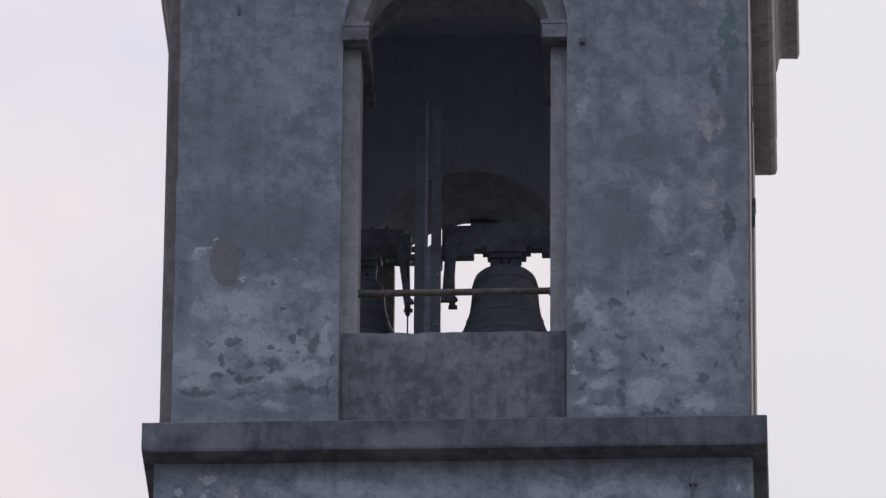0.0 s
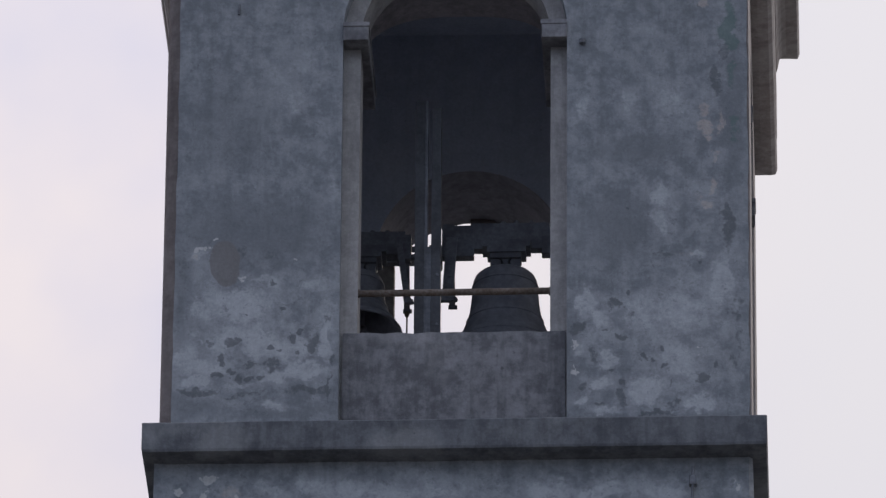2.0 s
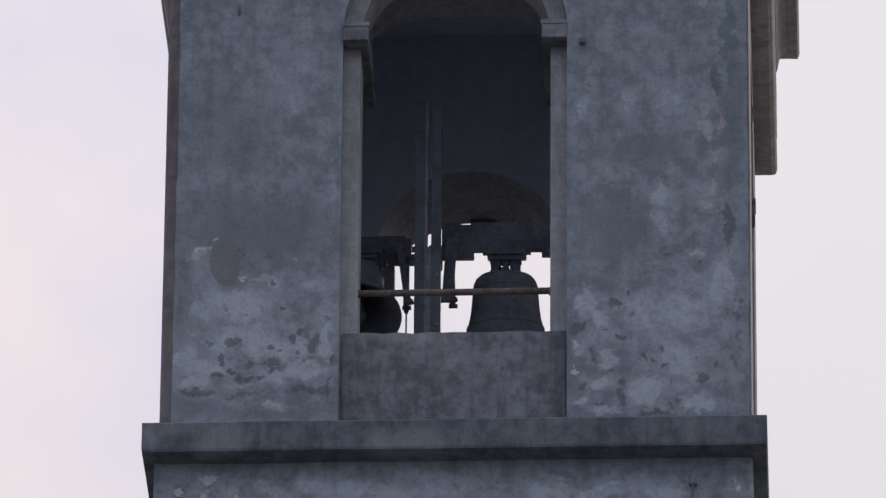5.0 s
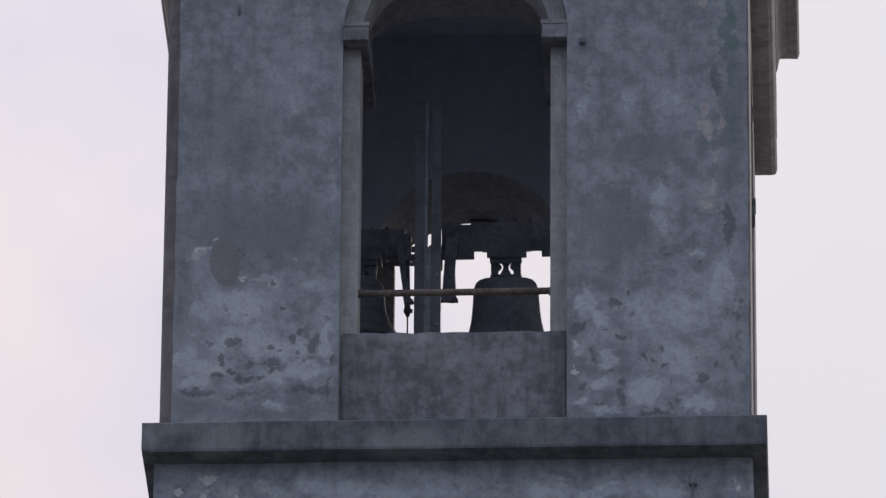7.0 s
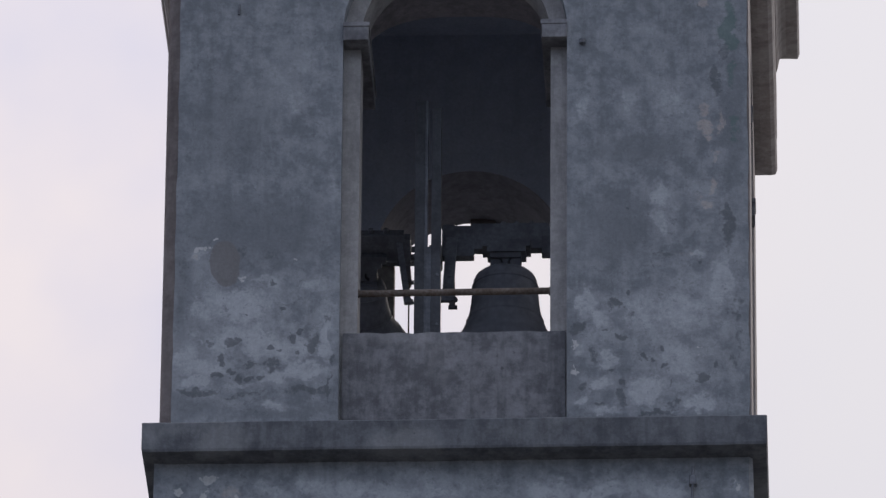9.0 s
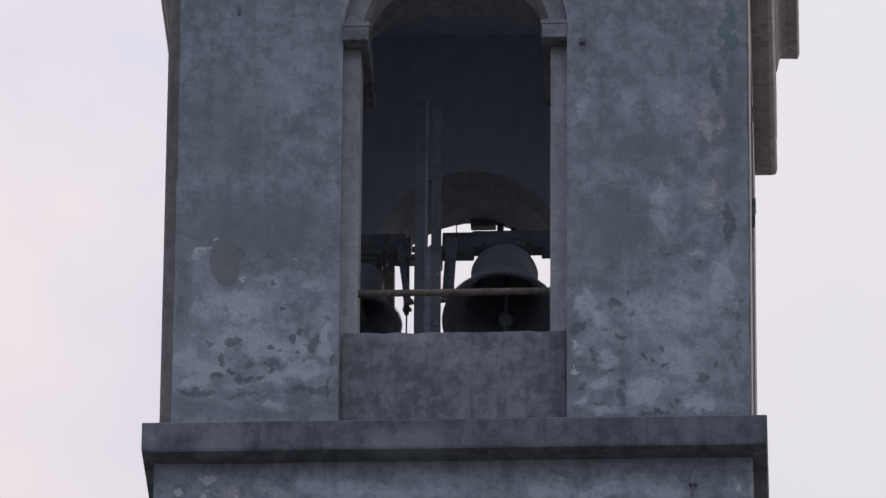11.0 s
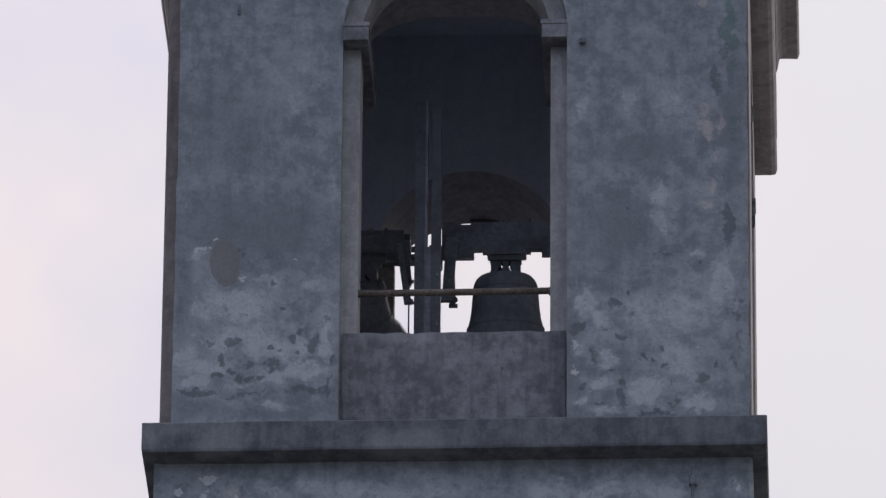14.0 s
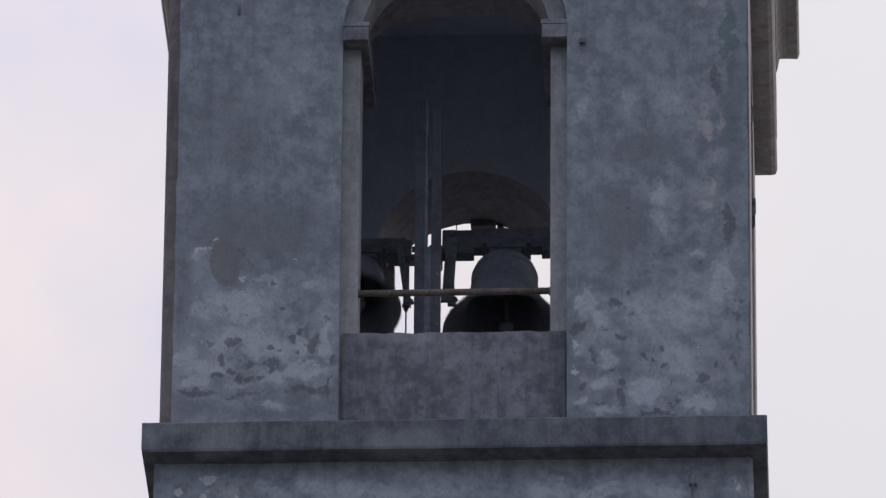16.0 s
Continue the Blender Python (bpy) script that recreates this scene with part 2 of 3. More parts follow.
        col = k.mix(k.math("MULTIPLY", moss, 0.6), col, (0.10, 0.165, 0.15))
        chips = ragged(most(FLAKE), 0.86, 0.14, crumb)
        col = k.mix(k.math("MULTIPLY", chips, 0.75), col, (0.60, 0.585, 0.58))
        cracks = k.noise(13.0, 9, 0.8, distortion=0.6)
        col = k.mix(k.math("MULTIPLY", k.step(cracks.outputs["Fac"], 0.55, 0.62), 0.34), col, tuple(v * 0.7 for v in base_a))
        shift = k.n("ShaderNodeVectorMath", operation="ADD")
        shift.inputs[1].default_value = (-.045, 0, -.045)
        k.ln(plain.outputs[0], shift.inputs[0])
        small = k.n("ShaderNodeVectorMath", operation="MULTIPLY_ADD")
        small.inputs[1].default_value = (0.09, 0, 0.09)
        k.ln(wob.outputs["Color"], small.inputs[0])
        k.ln(shift.outputs[0], small.inputs[2])
        col = k.mix(k.math("MULTIPLY", k.step(blobs(PATCH, small.outputs[0]), 0.30, 0.42), 0.8), col, (0.195, 0.184, 0.184))
    col = k.mix(k.step(fine.outputs["Fac"], 0.28, 0.74, 0.82, 1.0), (0, 0, 0), col)
    pit = k.step(k.noise(17.0, 4, 0.6).outputs["Fac"], 0.66, 0.74)
    col = k.mix(k.math("MULTIPLY", pit, 0.5), col, tuple(v * 0.4 for v in base_a))
    h = k.math("ADD", k.math("MULTIPLY", mid.outputs["Fac"], 0.6), k.math("MULTIPLY", fine.outputs["Fac"], 0.4))
    k.bump(h, 0.5, 0.012)
    return k.finish(col, 0.93)


PLASTER = plaster("weathered_plaster", (0.195, 0.21, 0.232), (0.30, 0.317, 0.34), (0.49, 0.505, 0.53), (0.52, 0.44, 0.40), rain=0.28)
TRIM = plaster("trim_plaster", (0.30, 0.29, 0.29), (0.40, 0.385, 0.38), (0.48, 0.465, 0.46), (0.3, 0.26, 0.22), marks=False)
LEDGE = plaster("ledge_plaster", (0.095, 0.10, 0.113), (0.155, 0.162, 0.178), (0.34, 0.345, 0.35), (0.3, 0.26, 0.22), marks=False)
PANEL = plaster("stained_plaster", (0.128, 0.128, 0.140), (0.240, 0.239, 0.254), (0.41, 0.40, 0.405), (0.3, 0.26, 0.22), marks=False)
# brown of the keystone; on the corners it stands for light from the side
DIM_BROWN = plaster("stone_and_side_light_brown", (0.135, 0.112, 0.108), (0.185, 0.16, 0.155), (0.23, 0.205, 0.20), (0.2, 0.17, 0.14), marks=False)
# side walls and cornice: warm evening light put into the plaster colour
WARM_LIT = plaster("warm_lit_plaster", (0.33, 0.292, 0.28), (0.43, 0.392, 0.378), (0.5, 0.47, 0.455), (0.3, 0.26, 0.22), marks=False)
REVEAL = plaster("brown_reveal_plaster", (0.23, 0.215, 0.235), (0.30, 0.28, 0.30), (0.34, 0.325, 0.335), (0.2, 0.17, 0.14), marks=False)
# rear arch reveal: brown stone, coloured darker to stand for its shade
ARCH_SHADE = plaster("shaded_brown_stone", (0.155, 0.153, 0.178), (0.20, 0.197, 0.225), (0.23, 0.226, 0.25), (0.12, 0.11, 0.10), marks=False)
# interior plaster with the sky's blue cast put into its colour
INNER = plaster("sky_cast_plaster", (0.41, 0.455, 0.55), (0.46, 0.505, 0.60), (0.49, 0.535, 0.62), (0.2, 0.17, 0.14), marks=False, rain=0.15)
# unseen floor, set pale so that it throws light up into the belfry
BOUNCE_FLOOR = plaster("pale_bounce_floor", (0.40, 0.41, 0.43), (0.52, 0.53, 0.55), (0.60, 0.60, 0.61), (0.3, 0.26, 0.22), marks=False, rain=0.1)


def metal(name, a, b, rough, metallic, scale=30):
    k = Nodes(name)
    z = k.noise(scale, 6, 0.65)
    z2 = k.noise(scale * 0.15, 4, 0.6)
    col = k.mix(k.step(z.outputs["Fac"], 0.35, 0.68), a, b)
    col = k.mix(k.math("MULTIPLY", k.step(z2.outputs["Fac"], 0.45, 0.65), 0.5), col, tuple(v * 0.6 for v in a))
    k.bump(z.outputs["Fac"], 0.25, 0.004)
    return k.finish(col, k.step(z2.outputs["Fac"], 0.3, 0.7, rough - 0.08, rough + 0.1), metallic)


BRONZE = metal("dull_bronze", (0.14, 0.147, 0.168), (0.19, 0.198, 0.222), 0.72, 0.15, 22)
STEEL = metal("painted_steel", (0.07, 0.072, 0.082), (0.095, 0.097, 0.108), 0.6, 0.2, 40)
DARK_STEEL = metal("dark_steel", (0.13, 0.135, 0.152), (0.18, 0.186, 0.206), 0.6, 0.3, 40)
RUST = metal("rusty_pipe", (0.12, 0.085, 0.065), (0.20, 0.17, 0.15), 0.75, 0.2, 45)
TIMBER = metal("old_timber", (0.11, 0.10, 0.09), (0.17, 0.155, 0.14), 0.85, 0.0, 18)
BOUNCE_STOP = metal("dark_bounce_stop", (0.05, 0.052, 0.056), (0.085, 0.086, 0.09), 0.8, 0.0, 14)
ROPE = metal("hemp_rope", (0.10, 0.085, 0.065), (0.16, 0.14, 0.11), 0.9, 0.0, 120)


def ground_material():
    k = Nodes("stone_paving")
    z, z2 = k.noise(4.0, 8, 0.7), k.noise(0.05, 5, 0.6)
    col = k.mix(z.outputs["Fac"], (0.12, 0.12, 0.125), (0.19, 0.187, 0.185))
    col = k.mix(k.step(z2.outputs["Fac"], 0.50, 0.66), col, (0.10, 0.12, 0.06))
    k.bump(z.outputs["Fac"], 0.4, 0.02)
    return k.finish(col, 0.95)


PAVING = ground_material()


# ---------------------------------------------------------------- mesh helpers
def mesh_of(bm, name, mat, smooth=False):
    me = bpy.data.meshes.new(name)
    bmesh.ops.recalc_face_normals(bm, faces=bm.faces[:])
    if smooth:
        for f in bm.faces:
            f.smooth = True
    bm.to_mesh(me)
    bm.free()
    me.materials.append(mat)
    return me


def part(name, bm, material, parent, label="", smooth=False):
    ob = new(name, mesh_of(bm, name, material, smooth))
    ob.parent = parent
    return tagged(ob, label)


def box(bm, x0, x1, y0, y1, z0, z1, bevel=0.0, m=None):
    made = bmesh.ops.create_cube(bm, size=1.0)
    for v in made["verts"]:
        v.co = Vector(((x0 + x1) / 2 + v.co.x * (x1 - x0), (y0 + y1) / 2 + v.co.y * (y1 - y0), (z0 + z1) / 2 + v.co.z * (z1 - z0)))
    verts = made["verts"]
    if bevel:
        edges = list({e for v in verts for e in v.link_edges})
        got = bmesh.ops.bevel(bm, geom=edges, offset=bevel, segments=2, affect="EDGES", profile=0.6)
        verts = list({v for f in got["faces"] for v in f.verts})
    if m is not None:
        for v in verts:
            v.co = m @ v.co
    return bm


def tube(bm, a, b, r0, r1=None, seg=14):
    a, b = Vector(a), Vector(b)
    d = b - a
    m = Matrix.Translation((a + b) / 2) @ d.to_track_quat("Z", "Y").to_matrix().to_4x4()
    bmesh.ops.create_cone(bm, cap_ends=True, segments=seg, radius1=r0, radius2=r0 if r1 is None else r1, depth=d.length, matrix=m)
    return bm


def lathe(bm, rows, seg=56):
    """Revolve rows of (radius, z) round z."""
    rings = []
    for r, z in rows:
        rings.append([bm.verts.new((r * math.cos(2 * math.pi * i / seg), r * math.sin(2 * math.pi * i / seg), z)) for i in range(seg)])
    for p, q in zip(rings, rings[1:]):
        for i in range(seg):
            bm.faces.new((p[i], p[(i + 1) % seg], q[(i + 1) % seg], q[i]))
    return bm


def prism(loop, z0, z1, step=0.0, amount=0.0):
    """A wall from a plan outline (x, y), with slightly uneven corners."""
    bm = bmesh.new()
    count = max(1, int((z1 - z0) / step)) if step else 1
    rings = []
    for i in range(count + 1):
        z = z0 + (z1 - z0) * i / count
        rings.append([bm.verts.new((x + random.uniform(-amount, amount), y + random.uniform(-amount, amount), z)) for x, y in loop])
    n = len(loop)
    for p, q in zip(rings, rings[1:]):
        for i in range(n):
            bm.faces.new((p[i], p[(i + 1) % n], q[(i + 1) % n], q[i]))
    bm.faces.new(rings[0])
    bm.faces.new(rings[-1])
    return bm


def plate(loop, y0, y1, hole=()):
    """A slab from an outline (x, z), standing between y0 and y1, with one hole at most."""
    bm = bmesh.new()
    if hole:
        for y in (y0, y1):
            edges = []
            for ring in (loop, hole):
                vs = [bm.verts.new((x, y, z)) for x, z in ring]
                edges += [bm.edges.new((vs[i], vs[(i + 1) % len(vs)])) for i in range(len(vs))]
            bmesh.ops.triangle_fill(bm, use_beauty=True, use_dissolve=False, edges=edges)
        for ring in (loop, hole):
            a = [bm.verts.new((x, y0, z)) for x, z in ring]
            b = [bm.verts.new((x, y1, z)) for x, z in ring]
            for i in range(len(ring)):
                j = (i + 1) % len(ring)
                bm.faces.new((a[i], a[j], b[j], b[i]))
        bmesh.ops.remove_doubles(bm, verts=bm.verts[:], dist=1e-5)
        return bm
    front = [bm.verts.new((x, y0, z)) for x, z in loop]
    back = [bm.verts.new((x, y1, z)) for x, z in loop]
    n = len(loop)
    edges = []
    for ring in (front, back):
        edges.append([bm.edges.new((ring[i], ring[(i + 1) % n])) for i in range(n)])
    for es in edges:
        bmesh.ops.triangle_fill(bm, use_beauty=True, use_dissolve=False, edges=es)
    for i in range(n):
        bm.faces.new((front[i], front[(i + 1) % n], back[(i + 1) % n], back[i]))
    return bm


def arch_notch(half, bottom, spring, radius, seg=28):
    """Outline of an arched gap, from its lower right foot over the crown to its lower left foot."""
    pts = [(half, bottom), (half, spring)]
    for i in range(1, seg):
        a = math.pi * i / seg
        pts.append((radius * math.cos(a), spring + radius * math.sin(a)))
    return pts + [(-half, spring), (-half, bottom)]


# ---------------------------------------------------------------- tower
XL, XR, DEPTH, THICK = -2.043, 2.080, 4.131, 1.02
TOP = Z0 + 3.5                    # underside of the architrave
BASE = Z0 - 1.00                  # underside of the string course
SPRING = Z0 + 2.385


def worn(x, z0, z1, amount=0.006, step=0.14):
    n = int((z1 - z0) / step)
    return [(x + random.uniform(-amount, amount), z0 + (z1 - z0) * i / n) for i in range(n + 1)]


ground_bm = bmesh.new()
bmesh.ops.create_grid(ground_bm, x_segments=40, y_segments=40, size=2500)
ground = tagged(new("ground", mesh_of(ground_bm, "ground", PAVING)), "grey worn paved square with patches of grass", "ground", kind="structure")

RXL, RXR = -0.795, 0.795          # recessed bay
notch = arch_notch(0.795, BASE, SPRING, 0.795)
skin = plate(worn(XL + .087, BASE, TOP)[::-1] + notch[::-1] + worn(XR - .012, BASE, TOP), 0.0, 0.12)
wall_south = tagged(new("wall_south", mesh_of(skin, "wall_south", PLASTER)), "weathered blue-grey plastered belfry wall with arched opening", "wall", kind="structure")


opening = arch_notch(0.675, Z0, SPRING, 0.675)
LOFT = TOP + .74
SLAB = [(XL + .3, LOFT), (XL + .3, BASE), (XR - .3, BASE), (XR - .3, LOFT)]
lining = plate(SLAB, 0.12, 0.45, opening)
wall_bay = tagged(new("wall_bay", mesh_of(lining, "wall_bay", TRIM)), "recessed plaster bay with arched opening", "wall", kind="structure")
inner_arch = [(0.76, Z0 - .1), (0.76, Z0 + 2.45)]
for step in range(1, 36):                      # a flat crown with rounded haunches
    a = math.pi * step / 36
    c, q = math.cos(a), math.sin(a)
    inner_arch.append((math.copysign(.76 * abs(c) ** (2 / 2.8), c), Z0 + 2.45 + .607 * q ** (2 / 2.8)))
inner_arch += [(-0.76, Z0 + 2.45), (-0.76, Z0 - .1)]
rebate = plate(SLAB, 0.45, THICK, inner_arch)
wall_rebate = tagged(new("wall_rebate", mesh_of(rebate, "wall_rebate", REVEAL)), "brown plastered reveal of the opening with flattened arch", "wall", kind="structure")

back_hole = arch_notch(0.70, Z0, Z0 + 2.337, 0.70)
back_hole = [(x - 0.028, z) for x, z in back_hole]
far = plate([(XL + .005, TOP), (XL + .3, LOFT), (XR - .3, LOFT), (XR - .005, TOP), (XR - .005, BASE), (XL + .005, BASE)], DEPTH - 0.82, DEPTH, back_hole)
wall_north = tagged(new("wall_north", mesh_of(far, "wall_north", ARCH_SHADE)), "rear wall, pale blue inside, brown stone arch darkened for shade", "wall", kind="structure")
wall_north.data.materials.append(INNER)      # pale room side; shade is coloured into the arch reveal
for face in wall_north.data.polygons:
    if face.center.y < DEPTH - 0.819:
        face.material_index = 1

SIDE = 0.62                       # thickness of the side walls


def side_wall(name, corner_x, into, chamfer, label):
    """A side wall with its own arched opening: a thin outer skin with a shallow bay and a thick inner leaf."""
    mid = DEPTH / 2
    outer = worn(-mid + chamfer, BASE, TOP, .003)[::-1] + arch_notch(0.795, BASE, SPRING, 0.795)[::-1] + worn(mid, BASE, TOP, .003)
    leaf = [(-mid + .12, LOFT), (-mid + .12, BASE), (mid - .06, BASE), (mid - .06, LOFT)]
    root = None
    for key, bm, mat, y0 in ((name, plate(outer, 0.0, 0.12), WARM_LIT, 0), ("inner_leaf", plate(leaf, 0.12, SIDE, arch_notch(0.675, Z0, SPRING, 0.675)), INNER, 0)):
        for v in bm.verts:
            x, y = v.co.x, v.co.y
            v.co.x, v.co.y = corner_x + into * y, mid + x
        ob = new(key, mesh_of(bm, key, mat))
        if root is None:
            root = tagged(ob, label, "wall", kind="structure")
        else:
            ob.parent = root
    return root


side_wall("wall_west", XL, 1, .082, "weathered plastered side wall with arched opening")
side_wall("wall_east", XR, -1, .016, "weathered plastered side wall with arched opening")


def corner(x_out, into, size):
    """The worn rounded corner between the front and a side wall."""
    s_ = into
    round_off = []
    for step in range(7):                      # a worn, rounded arris
        a = radians(90 * step / 6)
        r = size + .012
        round_off.append((x_out + s_ * (.003 + r * (1 - math.sin(a)) ** 1.15), .003 + r * (1 - math.cos(a)) ** 1.15))
    loop = [(x_out + s_ * (size + .012), .003)] + round_off[1:-1] + [(x_out + s_ * .003, size + .012)] + [(x_out + s_ * .10, size + .06), (x_out + s_ * (size + .06), .10)]
    bm = prism(loop, BASE, TOP, 0.16, 0.0035)
    return tagged(new("corner", mesh_of(bm, "corner", DIM_BROWN)), "worn rounded plaster corner, tinted brown for side light", "corner", kind="structure")


corner(XL, 1, .078)
corner(XR, -1, .012)

parapet_bm = bmesh.new()
bmesh.ops.create_grid(parapet_bm, x_segments=60, y_segments=30, size=0.5)
for v in parapet_bm.verts:
    u, w = v.co.x, v.co.y + .5
    x, z = u * 1.558 + .005, BASE + .02 + w * (Z0 - .024 - BASE)
    v.co = (x, .094 + .006 * noise.noise((x * 5, 0, z * 5)), z + (.010 * noise.noise((x * 9, 3, 0)) if w > .98 else 0))
pulled = bmesh.ops.extrude_face_region(parapet_bm, geom=parapet_bm.faces[:])["geom"]
bmesh.ops.translate(parapet_bm, vec=(0, .030, 0), verts=[v for v in pulled if isinstance(v, bmesh.types.BMVert)])
tagged(new("wall_parapet", mesh_of(parapet_bm, "wall_parapet", PANEL)), "brown-stained plaster parapet under the opening", "wall", kind="structure")

# added, unseen dark slab: keeps bounced light off the rear soffit
slab_bm = box(bmesh.new(), -.727, .671, DEPTH - .93, DEPTH + .06, Z0 - .02, Z0 + .045, .01)
tagged(new("bounce_slab", mesh_of(slab_bm, "bounce_slab", BOUNCE_STOP)), "added dark slab on the rear sill that cuts bounced light", "sill", kind="structure")

# shaft below the string course
shaft = prism([(-2.069, .060), (2.055, .060), (2.085, .10), (2.085, DEPTH), (-2.069, DEPTH)], 0.0, BASE + .05, 0.5, 0.004)
tower_shaft = tagged(new("wall_shaft", mesh_of(shaft, "wall_shaft", PLASTER)), "tall plastered tower shaft below the belfry", "wall", kind="structure")

floor_bm = box(bmesh.new(), XL + .35, XR - .35, .5, DEPTH - .5, Z0 - .35, Z0 - .2)
tagged(new("floor", mesh_of(floor_bm, "floor", BOUNCE_FLOOR)), "unseen belfry floor slab, made pale to bounce light", "floor", kind="structure")
ceiling_bm = box(bmesh.new(), XL + .35, XR - .35, .5, DEPTH - .5, TOP + .70, TOP + .85)
tagged(new("ceiling", mesh_of(ceiling_bm, "ceiling", INNER)), "dark belfry ceiling slab", "ceiling", kind="structure")


def ring_band(name, rows, mat, label):
    """A moulding that runs round the tower: rows of (projection, z)."""
    bm = bmesh.new()
    rings = []
    for p, z in rows:
        pts = [(XL - p, -p), (XR + p, -p), (XR + p, DEPTH + p), (XL - p, DEPTH + p)]
        ring = []
        for i in range(4):
            a, b = Vector(pts[i]), Vector(pts[(i + 1) % 4])
            for j in range(72):
                q = a.lerp(b, j / 72)
                w = 0.006 * noise.noise((q.x * 2.3, q.y * 2.3, z * 5)) + 0.006 * noise.noise((q.x * 11, q.y * 11, z * 9))
                ring.append(bm.verts.new((q.x, q.y + w, z + w)))
        rings.append(ring)
    for p, q in zip(rings, rings[1:]):
        for i in range(288):
            bm.faces.new((p[i], p[(i + 1) % 288], q[(i + 1) % 288], q[i]))
    return tagged(new(name, mesh_of(bm, name, mat)), label, "trim", kind="structure")


ring_band("trim_string_course", [(-.06, Z0 - .778), (.098, Z0 - .783), (.106, Z0 - .793), (.106, Z0 - .992), (.10, Z0 - 1.010), (-.13, Z0 - 1.035)], LEDGE,
          "grey stained plaster string course round the tower")
ring_band("trim_architrave", [(-.3, TOP - .012), (.05, TOP - .025), (.125, TOP - .018), (.155, TOP + .005), (.168, TOP + .05), (.162, TOP + .30), (.168, TOP + .32), (.168, TOP + .75), (-.3, TOP + .76)], WARM_LIT,
          "plaster architrave band round the tower, toned for warm light")
ring_band("trim_cornice", [(-.3, TOP + .76), (.172, TOP + .90), (.182, TOP + .95), (.19, TOP + 1.01), (.21, TOP + 1.055), (.245, TOP + 1.085), (.33, TOP + 1.10), (.345, TOP + 1.15), (.335, TOP + 1.55), (-.3, TOP + 1.6)], WARM_LIT,
          "projecting moulded plaster cornice round the tower")
roof_bm = box(bmesh.new(), XL - .1, XR + .1, -.1, DEPTH + .1, TOP + 1.5, TOP + 1.75)
tagged(new("roof_slab", mesh_of(roof_bm, "roof_slab", TRIM)), "plain slab that closes the tower top", "roof", kind="structure")


# imposts at the springing of the arch
def impost(side, m=Matrix(), deep=THICK, out=.03):
    s = 1 if side > 0 else -1
    x0, x1 = sorted((s * .615, s * .795))
    bm = box(bmesh.new(), x0, x1, -out, deep - .02, Z0 + 2.285, Z0 + 2.425, 0.008)
    x0, x1 = sorted((s * .607, s * .795))
    box(bm, x0, x1, -out - .006, deep - .01, Z0 + 2.392, Z0 + 2.43, 0.006)
    bm.transform(m)
    return tagged(new("impost", mesh_of(bm, "impost", PANEL)), "moulded plaster impost block under the arch", "impost", group="imposts of the openings")


EAST = Matrix.Translation((XR, DEPTH / 2, 0)) @ Matrix.Rotation(math.pi / 2, 4, "Z")
WEST = Matrix.Translation((XL, DEPTH / 2, 0)) @ Matrix.Rotation(-math.pi / 2, 4, "Z")
for turn, deep in ((Matrix(), THICK), (EAST, SIDE), (WEST, SIDE)):
    impost(-1, turn, deep, .03 if deep == THICK else .011), impost(1, turn, deep, .03 if deep == THICK else .011)


# ---------------------------------------------------------------- fittings
def handrail():
    root = tagged(new("handrail"), "rusty round iron handrail across the opening", "handrail")
    root.location = (0, .16, Z0 + .345)
    part("pipe", tube(bmesh.new(), (-.70, 0, 0), (.70, 0, .003), .0245, seg=20), RUST, root, smooth=True)
    for s in (-1, 1):
        part("flange", tube(bmesh.new(), (s * .674, 0, 0), (s * .664, 0, 0), .031), RUST, root)


handrail()


def steel_post():
    root = tagged(new("steel_post"), "tall grey steel channel post of the bell frame", "post")
    root.location = (-.225, 1.12, Z0 - .2)
    part("flange", box(bmesh.new(), -.105, -.035, 0, .02, 0, 2.62, .003), STEEL, root, "light grey front flange")
    part("web", box(bmesh.new(), -.035, -.012, .004, .06, 0, 2.62, .003), DARK_STEEL, root)
    part("rear_flange", box(bmesh.new(), .013, .082, .0, .10, 0, 2.56, .003), STEEL, root)
    plate_front = part("cover_plate", box(bmesh.new(), -.036, .08, .006, .018, 0, 1.43, .003), DARK_STEEL, root)
    part("base_plate", box(bmesh.new(), -.12, .13, -.05, .2, 0, .015, .003), DARK_STEEL, root)
    for z in (.3, .8, 1.2):
        part("bolt", tube(bmesh.new(), (.06, -.006, z), (.06, .01, z), .012, seg=6), DARK_STEEL, plate_front)


steel_post()

AX_E, AX_W = (0.304, 2.0, Z0 + 1.651), (-0.742, 2.0, Z0 + 1.61)


def frame_beam(x, z):
    root = tagged(new("frame_beam"), "dark steel beam that carries the bell bearings", "beam", group="beams of the bell frame")
    root.location = (x, 0, z)
    part("web", box(bmesh.new(), -.006, .006, 1.2, DEPTH - .85, -.12, 0, .002), DARK_STEEL, root)
    part("top_flange", box(bmesh.new(), -.03, .03, 1.2, DEPTH - .85, -.006, .008, .002), DARK_STEEL, root)
    part("bottom_flange", box(bmesh.new(), -.03, .03, 1.2, DEPTH - .85, -.128, -.116, .002), DARK_STEEL, root)
    part("pedestal", box(bmesh.new(), -.028, .028, 1.92, 2.08, .005, .40, .006), DARK_STEEL, root)
    part("bearing", box(bmesh.new(), -.045, .055, 1.94, 2.06, .36, Z0 + 1.69 - z, .02), DARK_STEEL, root, "cast bearing block")


frame_beam(-.225, Z0 + 1.16)
frame_beam(.90, Z0 + 1.16)
frame_beam(-1.36, Z0 + 1.12)


